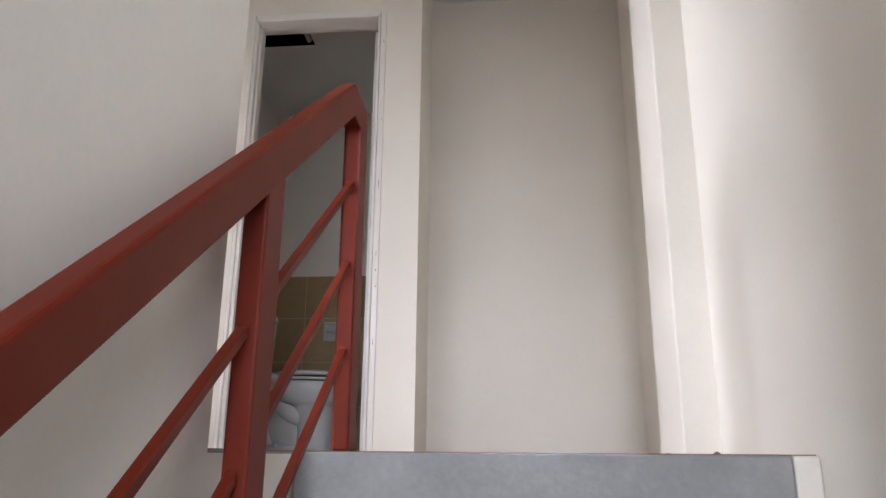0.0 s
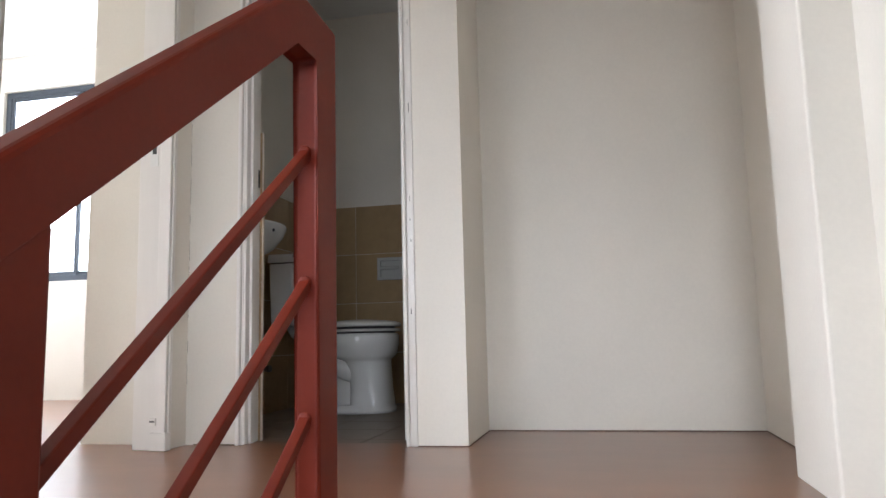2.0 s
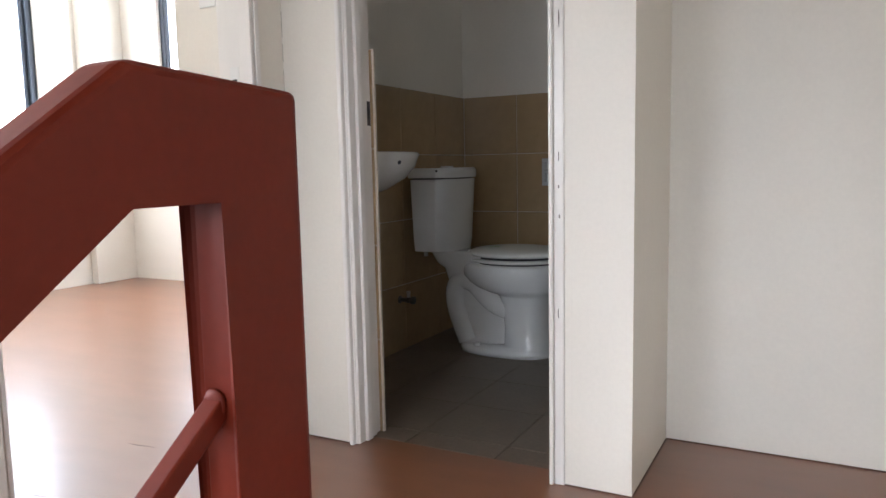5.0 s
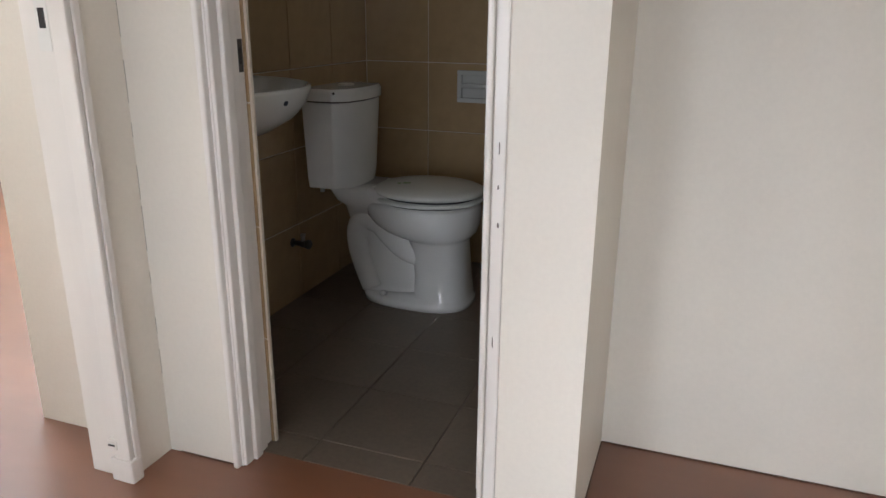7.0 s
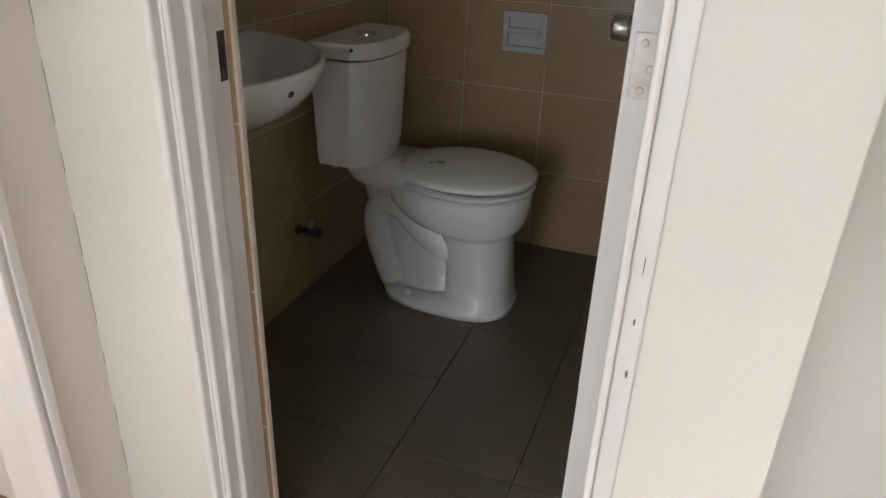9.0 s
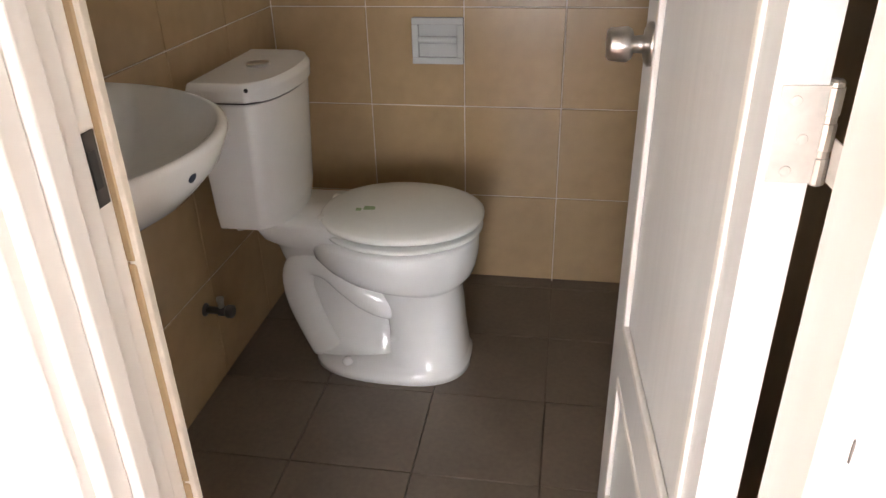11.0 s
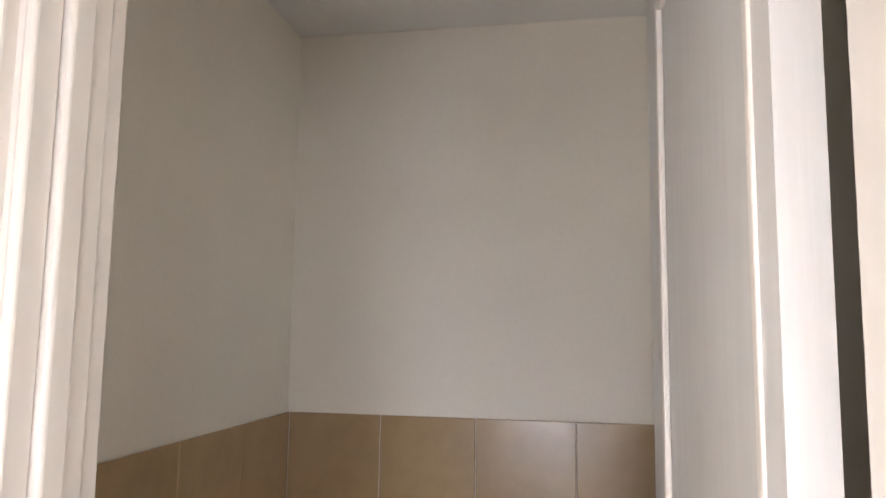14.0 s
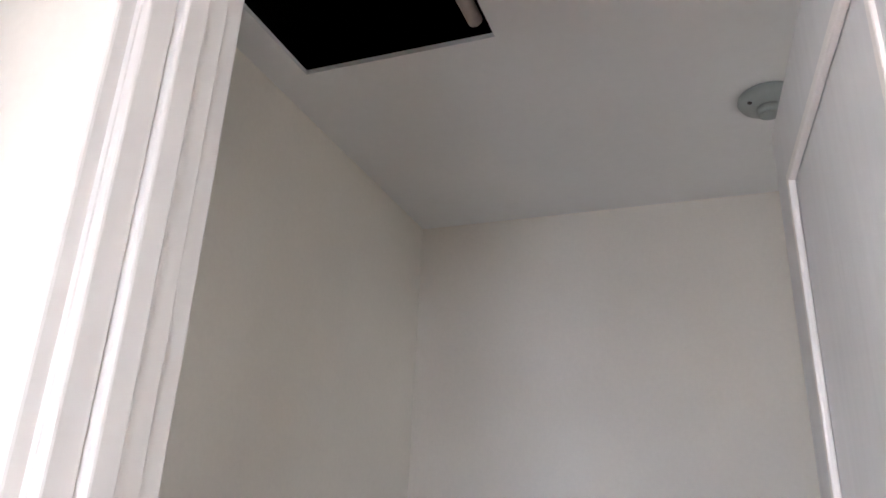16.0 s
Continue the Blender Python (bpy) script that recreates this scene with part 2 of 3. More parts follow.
# wall of the bathroom door
structure("wall_north", boxes((-0.43, 0.214, 0, 0.128, 0, H), (0.214, 0.899, 0, 0.128, 2.118, H), (0.8985, 1.075, 0, 0.128, 0, H)), PAINT,
          "cream painted wall round the bathroom doorway", "wall")
random.seed(9)
zc = 0.22
while zc < 1.35:
    run = random.uniform(0.03, 0.12)
    part("crack", boxes((XL + 0.0002, XL + 0.0008, -0.0008, -0.0002, zc, zc + run)), CHIP, bpy.data.objects["wall_north"], "hairline crack in the corner")
    zc += run + random.uniform(0.01, 0.10)
structure("wall_niche_side", boxes((0.955, 1.075, 0.128, 0.44, 0, H)), PAINT, "cream painted side of the shallow recess", "wall")
structure("wall_niche_back", boxes((0.955, 2.22, 0.44, 0.56, 0, H)), PAINT, "cream painted back wall of the recess, softly lit", "wall")
structure("wall_east", boxes((XR, 2.22, -5.2, -4.2, -2.8, H), (XR, 2.22, -3.4, 0.44, -2.8, H), (XR, 2.22, -4.2, -3.4, -2.8, 0.90), (XR, 2.22, -4.2, -3.4, 2.10, H)), PAINT,
          "cream painted wall along stairs and landing, with an added unseen window", "wall")
structure("column", soft(boxes((1.99, XR + 0.03, -0.805, -0.447, -0.02, H + 0.02)), 0.006), PAINT, "cream painted column standing out of the wall", "column")
structure("wall_stair_side", boxes((0.90, 1.016, -5.2, -1.965, -2.8, H)), PAINT, "cream painted wall beside the lower stairs", "wall")
# this wall's opening is made up, for the landing fill light
structure("wall_landing_south", boxes((XL, 0.20, -2.07, -1.965, -0.4, H), (0.76, 0.90, -2.07, -1.965, -0.4, H), (0.20, 0.76, -2.07, -1.965, -0.4, 0.40), (0.20, 0.76, -2.07, -1.965, 1.30, H)), PAINT, "cream painted wall closing the landing, with an added unseen window", "wall")
structure("wall_stair_south", boxes((0.9, 2.22, -5.32, -5.2, -2.8, -0.40), (0.9, 2.22, -5.32, -5.2, 1.20, H), (0.9, 1.2, -5.32, -5.2, -0.40, 1.20), (2.04, 2.22, -5.32, -5.2, -0.40, 1.20)), PAINT,
          "cream painted stairwell wall with an added unseen window", "wall")
structure("floor_lower", boxes((0.9, 2.22, -5.2, -1.0, -2.86, -2.8)), CONC, "grey cement floor at the foot of the stairs", "floor")
structure("ceiling_landing", boxes((-0.105, 2.22, -5.2, 0.128, H, H + 0.1), (0.955, 2.22, 0.128, 0.56, H, H + 0.1)), CEIL, "plain white ceiling over landing and stairs", "ceiling")

# bathroom shell
structure("wall_bath_west", boxes((-0.43, -0.248, 0.128, 1.87, 0, H)), PAINT, "cream painted bathroom wall above the tiles", "wall")
structure("wall_bath_north", boxes((-0.43, 1.62, 1.758, 1.87, 0, H)), PAINT, "cream painted bathroom wall above the tiles", "wall")
structure("wall_bath_east", boxes((1.50, 1.62, 0.56, 0.90, 0, H), (1.50, 1.62, 1.40, 1.758, 0, H), (1.50, 1.62, 0.90, 1.40, 0, 1.66), (1.50, 1.62, 0.90, 1.40, 2.06, H)), PAINT, "cream painted bathroom wall with a small high window", "wall")
structure("floor_bath_bed", boxes((-0.248, 1.50, 0.077, 1.758, -0.03, -0.014), (0.214, 0.8985, 0.0, 0.0765, -0.03, -0.0025)), FGROUT, "dark grout bed under the bathroom floor tiles", "floor")
structure("ceiling_bath", boxes((-0.248, -0.155, 0.128, 1.758, HB, HB + 0.012), (0.30, 1.50, 0.128, 1.758, HB, HB + 0.012),
                                (-0.155, 0.30, 0.82, 1.758, HB, HB + 0.012), (-0.155, 0.30, 0.128, 0.365, HB, HB + 0.012)), CEIL,
          "white bathroom ceiling board with an open square hatch", "ceiling")
# attic shell and thin lining, their darkness put into the colour
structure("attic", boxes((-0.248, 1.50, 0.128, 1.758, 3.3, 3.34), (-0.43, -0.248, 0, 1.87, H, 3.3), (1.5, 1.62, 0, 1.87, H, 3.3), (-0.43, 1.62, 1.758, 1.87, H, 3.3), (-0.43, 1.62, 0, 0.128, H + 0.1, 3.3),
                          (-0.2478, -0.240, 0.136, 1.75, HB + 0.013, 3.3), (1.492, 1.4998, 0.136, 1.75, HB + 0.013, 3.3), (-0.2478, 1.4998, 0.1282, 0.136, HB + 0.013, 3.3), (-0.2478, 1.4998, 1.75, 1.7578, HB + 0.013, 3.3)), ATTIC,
          "attic space above the open hatch, coloured near-black for its darkness", "attic")

# bedrooms
structure("wall_bedroom_partition", boxes((-3.5, -0.105, -1.12, -1.02, 0, H)), PAINT, "cream painted partition between the bedrooms", "wall")
structure("wall_bedroom_north", boxes((-3.62, -3.035, 2.2, 2.34, 0, H), (-1.665, -0.43, 2.2, 2.34, 0, H), (-3.035, -1.665, 2.2, 2.34, 0, 0.88), (-3.035, -1.665, 2.2, 2.34, 2.41, H)), PAINT,
          "cream painted bedroom wall with a window", "wall")
structure("wall_bedroom_west", boxes((-3.64, -3.5, 1.54, 2.2, 0, H), (-3.64, -3.5, -1.02, 0.36, 0, H), (-3.64, -3.5, 0.36, 1.54, 0, 0.88), (-3.64, -3.5, 0.36, 1.54, 2.41, H)), PAINT,
          "cream painted bedroom wall with a window, glowing with daylight", "wall")
structure("column_bedroom", soft(boxes((-3.5, -3.43, 1.84, 2.2, 0, H)), 0.006), PAINT, "cream painted corner column in the bedroom", "column")
# the second bedroom's window openings are unseen, placed for its added lamps
structure("wall_bedroom_2_west", boxes((-3.64, -3.5, -1.96, -1.02, 0, H), (-3.64, -3.5, -4.34, -3.24, 0, H), (-3.64, -3.5, -3.24, -1.96, 0, 0.88), (-3.64, -3.5, -3.24, -1.96, 2.41, H)), PAINT,
          "cream painted bedroom wall with a window", "wall")
structure("wall_bedroom_2_south", boxes((-3.64, -2.7, -4.34, -4.2, 0, H), (-0.7, 0.9, -4.34, -4.2, 0, H), (-2.7, -0.7, -4.34, -4.2, 0, 0.88), (-2.7, -0.7, -4.34, -4.2, 2.41, H)), PAINT,
          "cream painted bedroom wall with a window", "wall")
structure("wall_bedroom_2_east", boxes((-0.105, XL, -4.2, -2.07, 0, H)), PAINT, "cream painted bedroom wall", "wall")
structure("ceiling_bedroom", boxes((-3.64, -0.105, -4.3, 0.0, H, H + 0.1), (-3.64, -0.43, 0.0, 2.34, H, H + 0.1)), CEIL, "plain white bedroom ceiling", "ceiling")


# ---- windows ----
def sliding_window(name, axis, at, a0, a1, z0, z1, inward, label):
    """An aluminium sliding window in a wall at x or y = at; inward is the side of the room, +1 or -1."""
    w = tagged(new(name), label, "window", kind="structure")

    def bar(nm, p0, p1, q0, q1, d0, d1, mat=ALU):
        lo, hi = sorted((at + inward * d0, at + inward * d1))
        r = (p0, p1, lo, hi, q0, q1) if axis == "y" else (lo, hi, p0, p1, q0, q1)
        bm = boxes(r)
        if mat is ALU:
            soft(bm, 0.002, 1)
        return part(nm, bm, mat, w)

    t = 0.045
    bar("frame_sill", a0, a1, z0, z0 + t, -0.08, -0.03)
    bar("frame_head", a0, a1, z1 - t, z1, -0.08, -0.03)
    bar("frame_jamb", a0, a0 + t, z0 + t, z1 - t, -0.08, -0.03)
    bar("frame_jamb", a1 - t, a1, z0 + t, z1 - t, -0.08, -0.03)
    mid = (a0 + a1) / 2
    for s0, s1, d in ((a0 + t, mid + 0.02, -0.052), (mid - 0.02, a1 - t, -0.072)):
        sash = bar("sash", s0, s0 + 0.03, z0 + t, z1 - t, d, d + 0.018)
        bar("sash", s1 - 0.03, s1, z0 + t, z1 - t, d, d + 0.018)
        bar("sash", s0 + 0.03, s1 - 0.03, z0 + t, z0 + t + 0.03, d, d + 0.018)
        bar("sash", s0 + 0.03, s1 - 0.03, z1 - t - 0.03, z1 - t, d, d + 0.018)
        pane = bar("pane", s0 + 0.03, s1 - 0.03, z0 + t + 0.03, z1 - t - 0.03, d + 0.007, d + 0.011, GLASS)
        pane.visible_shadow = False
    return w


sliding_window("window_1", "y", 2.2, -3.035, -1.665, 0.88, 2.41, -1, "dark aluminium sliding window full of white daylight")
sliding_window("window_2", "x", -3.5, 0.36, 1.54, 0.88, 2.41, 1, "dark aluminium sliding window in the bedroom")
sliding_window("window_3", "y", -4.2, -2.7, -0.7, 0.88, 2.41, 1, "unseen sliding window added in the other bedroom")
sliding_window("window_5", "x", -3.5, -3.24, -1.96, 0.88, 2.41, 1, "unseen sliding window added in the other bedroom")
# unseen window that goes with the landing fill
sliding_window("window_6", "y", -1.965, 0.20, 0.76, 0.40, 1.30, 1, "unseen window added to light the landing")
sliding_window("window_7", "x", 1.5, 0.90, 1.40, 1.66, 2.06, -1, "small high bathroom window")
# both stairwell windows are unseen and only house the added fills
sliding_window("window_8", "y", -5.2, 1.2, 2.04, -0.40, 1.20, 1, "unseen window added at the end of the stairwell")
sliding_window("window_4", "x", XR, -4.2, -3.4, 0.90, 2.10, -1, "unseen window added over the lower stairs")


# ---- door frames ----
def bath_frame():
    f = tagged(new("door_frame_bath"), "white gloss-painted bathroom door frame with chipped edges", "door frame", kind="structure")
    top = 2.082
    part("jamb", soft(boxes((0.2145, 0.240, 0.0015, 0.130, 0, top + 0.036)), 0.003), TRIM, f)
    part("moulding", soft(boxes((0.2200, 0.2350, -0.016, 0.014, 0, top + 0.036)), 0.0045, 3), TRIM, f)
    part("stop", soft(boxes((0.2352, 0.2480, 0.004, 0.036, 0, top)), 0.004, 3), TRIM, f)
    part("stop", soft(boxes((0.2400, 0.2565, 0.0362, 0.066, 0, top)), 0.004, 3), TRIM, f)
    part("stop", soft(boxes((0.2402, 0.2475, 0.0662, 0.099, 0, top)), 0.002), TRIM, f)
    part("jamb", soft(boxes((0.873, 0.9000, -0.006, 0.076, 0, top + 0.036)), 0.003), TRIM, f)
    part("stop", soft(boxes((0.862, 0.8732, -0.017, 0.074, 0, top)), 0.004), TRIM, f)
    part("head", soft(boxes((0.240, 0.873, -0.010, 0.130, top + 0.010, top + 0.036)), 0.003), TRIM, f)
    part("stop", soft(boxes((0.253, 0.861, -0.017, 0.082, top - 0.004, top + 0.010)), 0.003), TRIM, f)
    strike = part("strike_plate", soft(boxes((0.2402, 0.2420, 0.102, 0.124, 0.970, 1.043)), 0.0006, 1), DARKMETAL, f, "dark tarnished strike plate")
    part("latch_hole", boxes((0.2421, 0.2428, 0.107, 0.118, 0.988, 1.025)), GAP, strike)
    random.seed(4)
    for z, w, h in ((0.46, 0.0015, 0.030), (0.71, 0.002, 0.014), (0.785, 0.002, 0.012), (0.86, 0.001, 0.04), (1.20, 0.0015, 0.05), (1.52, 0.001, 0.03), (1.94, 0.002, 0.02)):
        x = 0.889 + random.uniform(-0.004, 0.002)
        b = bmesh.new()
        vs = [b.verts.new((x + w * math.cos(a) * random.uniform(0.4, 1), -0.0116, z + h / 2 * math.sin(a) * random.uniform(0.5, 1))) for a in [k * math.pi / 4 for k in range(8)]]
        face = b.faces.new(vs)
        ext = bmesh.ops.extrude_face_region(b, geom=[face])
        bmesh.ops.translate(b, verts=[q for q in ext["geom"] if isinstance(q, bmesh.types.BMVert)], vec=(0, 0.0025, 0))
        part("paint_chip", b, CHIP, f)
    return f


bath_frame()


def side_frame(name, y_near, y_far, label, strike=False):
    """The frame of a bedroom doorway in the west wall."""
    f = tagged(new(name), label, "door frame", kind="structure")
    top = 2.07
    for a, b, s0, s1 in ((y_far - 0.002, y_far + 0.024, y_far - 0.014, y_far - 0.0022), (y_near - 0.024, y_near + 0.002, y_near + 0.0022, y_near + 0.014)):
        part("jamb", soft(boxes((-0.107, 0.026, a, b, 0, top + 0.03)), 0.003), TRIM, f)
        part("stop", soft(boxes((-0.015, 0.029, s0, s1, 0, top)), 0.003), TRIM, f)
        part("moulding", soft(boxes((0.0262, 0.033, a + 0.004, b - 0.003, 0, top + 0.03)), 0.003), TRIM, f)
    part("head", soft(boxes((-0.107, 0.026, y_near + 0.002, y_far - 0.002, top, top + 0.03)), 0.003), TRIM, f)
    if strike:
        y = y_far - 0.0035
        sp = part("strike_plate", soft(boxes((-0.064, -0.030, y, y + 0.0013, 1.02, 1.14)), 0.0005, 1), PLASTIC, f, "painted-over strike plate")
        part("latch_hole", boxes((-0.055, -0.038, y - 0.0006, y - 0.0001, 1.065, 1.105)), GAP, sp)
        part("bottom_block", soft(boxes((-0.03, 0.036, y_far - 0.019, y_far + 0.018, 0, 0.062)), 0.004), TRIM, f, "bare unpainted end of the frame")
        notch = part("notch", soft(boxes((-0.030, -0.004, y_far - 0.0195, y_far - 0.0025, 0.086, 0.112)), 0.002), TRIM, f, "chipped filler patch")
        part("slot", boxes((-0.027, -0.007, y_far - 0.0203, y_far - 0.0196, 0.098, 0.103)), GAP, notch)
    return f


side_frame("door_frame_bedroom", -0.93, -0.14, "white gloss-painted bedroom door frame", True)
side_frame("door_frame_bedroom_2", -1.85, -1.075, "white gloss-painted bedroom door frame with brass hinges")


# ---- stairs ----
RISE, GOING = 0.186, 0.25
for k in range(12):
    y1 = EDGE - k * GOING
    z1 = -(k + 1) * RISE
    st = structure("stair_step", soft(boxes((1.0165, XR - 0.0005, y1 - GOING - 0.02, y1 - 0.0005, z1 - RISE - 0.02, z1)), 0.005), CONC, "grey cement stair step", "step")
structure("top_riser", soft(boxes((1.0165, 2.046, EDGE - 0.02, EDGE + 0.001, -RISE + 0.0005, -0.0025)), 0.004), CONC, "grey cement riser below the landing edge", "riser")

structure("riser_return", soft(boxes((2.0465, XR - 0.0004, EDGE - 0.024, EDGE + 0.001, -RISE + 0.0005, -0.0022)), 0.006), PAINT, "cream plaster closing the riser against the wall", "wall")


# ---- the stair railing ----
def railing():
    r = thing("stair_railing", "red oxide painted steel stair railing with sloping bars", "railing")
    slope = 0.745
    top = lambda y: 0.9265 + slope * (y + 1.423)
    low = -3.55
    x0, x1 = 1.058, 1.101
    part("handrail", soft(prism(bmesh.new(), [(low, top(low) - 0.081), (-1.447, 0.8265), (-1.362, 0.8265), (-1.362, 0.0), (-1.278, 0.0), (-1.278, 0.904), (-1.442, 0.9123), (low, top(low))], x0, x1), 0.008, 3), RED, r)
    for k, (y0, foot) in enumerate(((-2.015, -0.558), (-2.682, -0.930), (-3.342, -1.488))):
        y1 = y0 + 0.082
        head = top((y0 + y1) / 2) - 0.06
        part("post", soft(boxes((x0 + 0.0015, x1 - 0.0015, y0, y1, foot, head)), 0.005, 3), RED, r)
    for z in (0.662, 0.447, 0.232):
        for ya, yb in ((-1.945, -1.358), (-2.605, -2.018), (-3.265, -2.678)):
            c = 0.0105
            za, zb = z + slope * (ya + 1.362), z + slope * (yb + 1.362)
            b = bmesh.new()
            prism(b, [(ya, za - c), (yb, zb - c), (yb, zb + c), (ya, za + c)], 1.077 - 0.009, 1.077 + 0.009)
            bar = part("bar", soft(b, 0.002, 2), RED, r)
            for ye, ze in ((ya + 0.006, za), (yb - 0.006, zb)):
                bead = bmesh.new()
                bmesh.ops.create_uvsphere(bead, u_segments=12, v_segments=8, radius=0.0115)
                for v in bead.verts:
                    v.co = Vector((1.077 + v.co.x, ye + v.co.y * 0.32, ze + v.co.z * 1.05))
                part("weld", bead, RED, bar, "lumpy painted weld", True)
    return r


railing()


# ---- doors ----
def panel_door(name, m, width, height, label, knob=True, hinge_mat=BRASS, hinge_plates=(), hinge_stile=0.095):
    """A leaf that runs from its hinge edge at the origin along -x, 4 cm thick along y, standing on z = 0."""
    d = thing(name, label, "door")
    d.matrix_world = m
    t = 0.020
    st, z_mid0, z_mid1 = 0.095, 0.43, 0.54
    sh = hinge_stile
    leaf = boxes((-width, -width + st, -t, t, 0, height), (-sh, 0, -t, t, 0, height), (-width + st, -sh, -t, t, height - 0.115, height),
                 (-width + st, -sh, -t, t, z_mid0, z_mid1), (-width + st, -sh, -t, t, 0, 0.15))
    part("leaf", leaf, DOOR, d)
    for z0, z1 in ((0.15, z_mid0), (z_mid1, height - 0.115)):
        p_ = part("panel", soft(boxes((-width + st + 0.001, -sh - 0.001, -t + 0.007, t - 0.007, z0 + 0.001, z1 - 0.001)), 0.001, 1), DOOR, d)
        for s in (-1, 1):
            y0, y1 = sorted((s * (t - 0.0065), s * (t + 0.0035)))
            for r in ((-width + st - 0.004, -width + st + 0.012, y0, y1, z0 - 0.004, z1 + 0.004), (-sh - 0.012, -sh + 0.004, y0, y1, z0 - 0.004, z1 + 0.004),
                      (-width + st + 0.012, -sh - 0.012, y0, y1, z0 - 0.004, z0 + 0.012), (-width + st + 0.012, -sh - 0.012, y0, y1, z1 - 0.012, z1 + 0.004)):
                part("moulding", soft(boxes(r), 0.003, 2), TRIM, p_)
    if knob:
        for s in (-1, 1):
            k = part("knob", lathe(bmesh.new(), [(0, 0.032), (0.006, 0.032), (0.010, 0.024), (0.012, 0.013), (0.026, 0.012), (0.030, 0.022), (0.036, 0.0255), (0.060, 0.0235), (0.064, 0.020), (0.066, 0.004)],
                                     (-width + 0.062, s * t, 1.012), (0, s, 0), 28), STEEL, d, "round brushed steel knob", True)
        part("latch", soft(boxes((-width - 0.0015, -width - 0.0002, -0.012, 0.012, 0.985, 1.04)), 0.0004, 1), STEEL, d)
    for z in hinge_plates:
        h = part("hinge", lathe(bmesh.new(), [(0, 0.004), (0.002, 0.0058), (0.083, 0.0058), (0.085, 0.004)], (-0.002, t + 0.006, z - 0.035), (0, 0, 1), 12), hinge_mat, d, "small steel hinge" if hinge_mat is STEEL else "brass hinge")
        part("plate", soft(boxes((0.004, 0.0415, t + 0.0108, t + 0.0118, z - 0.030, z + 0.006)), 0.0005, 1), SMEAR, h, "plate smeared with white paint")
        part("plate", soft(boxes((0.0004, 0.0020, -t + 0.006, t + 0.004, z - 0.032, z + 0.046)), 0.0005, 1), SMEAR, h, "plate smeared with white paint")
        for dz, dy in ((-0.022, 0.0), (0.004, 0.008), (0.034, -0.002)):
            part("screw", lathe(bmesh.new(), [(0, 0.0046), (0.0009, 0.0040), (0.0012, 0.001)], (0.0020, dy, z + dz), (1, 0, 0), 10), SMEAR, h)
        for k in range(3):
            part("knuckle", lathe(bmesh.new(), [(0, 0.0055), (0.001, 0.0068), (0.022, 0.0068), (0.023, 0.0055)], (-0.002, t + 0.006, z - 0.034 + 0.028 * k), (0, 0, 1), 12), STEEL, h)
    return d


# the bathroom leaf, hung on the east jamb and swung into the bathroom
panel_door("door_bath", pose(0.841, 0.118, 0.006, 0, 0, -86.6), 0.60, 2.068,
           "white two-panel bathroom door standing open into the bathroom", hinge_mat=STEEL, hinge_plates=(0.17, 1.045, 1.93), hinge_stile=0.052)
# the other bedroom's leaf
leaf_b = panel_door("door_bedroom_2", pose(-0.118, -1.098, 0.008, 0, 0, 14), 0.74, 2.05,
                    "white wood-grained bedroom door standing open", knob=False, hinge_mat=BRASS, hinge_plates=())
back_b = pose(-0.118, -1.098, 0.008, 0, 0, 14).inverted()


def placed(b):
    bmesh.ops.transform(b, matrix=back_b, verts=list(b.verts))
    return b


for z in (1.078, 1.85):
    h = part("hinge", placed(lathe(bmesh.new(), [(0, 0.004), (0.002, 0.0065), (0.100, 0.0065), (0.102, 0.004)], (-0.072, -1.0835, z - 0.051), (0, 0, 1), 12)), BRASS, leaf_b, "brass butt hinge")
    for k in range(5):
        part("knuckle", placed(lathe(bmesh.new(), [(0, 0.006), (0.001, 0.0078), (0.016, 0.0078), (0.017, 0.006)], (-0.072, -1.0835, z - 0.048 + 0.0195 * k), (0, 0, 1), 14)), STEEL, h, "worn bright knuckle")
    part("plate", placed(soft(boxes((-0.062, -0.023, -1.0792, -1.0768, z - 0.049, z + 0.046)), 0.0006, 1)), BRASS, h)
    part("plate", placed(soft(boxes((-0.120, -0.081, -1.0792, -1.0772, z - 0.043, z + 0.052)), 0.0006, 1)), BRASS, h)
    for dz in (-0.03, 0.0, 0.03):
        part("screw", placed(lathe(bmesh.new(), [(0, 0.0035), (0.0008, 0.003)], (-0.040 - 0.004 * (dz == 0), -1.0792, z + dz), (0, -1, 0), 10)), STEEL, h)


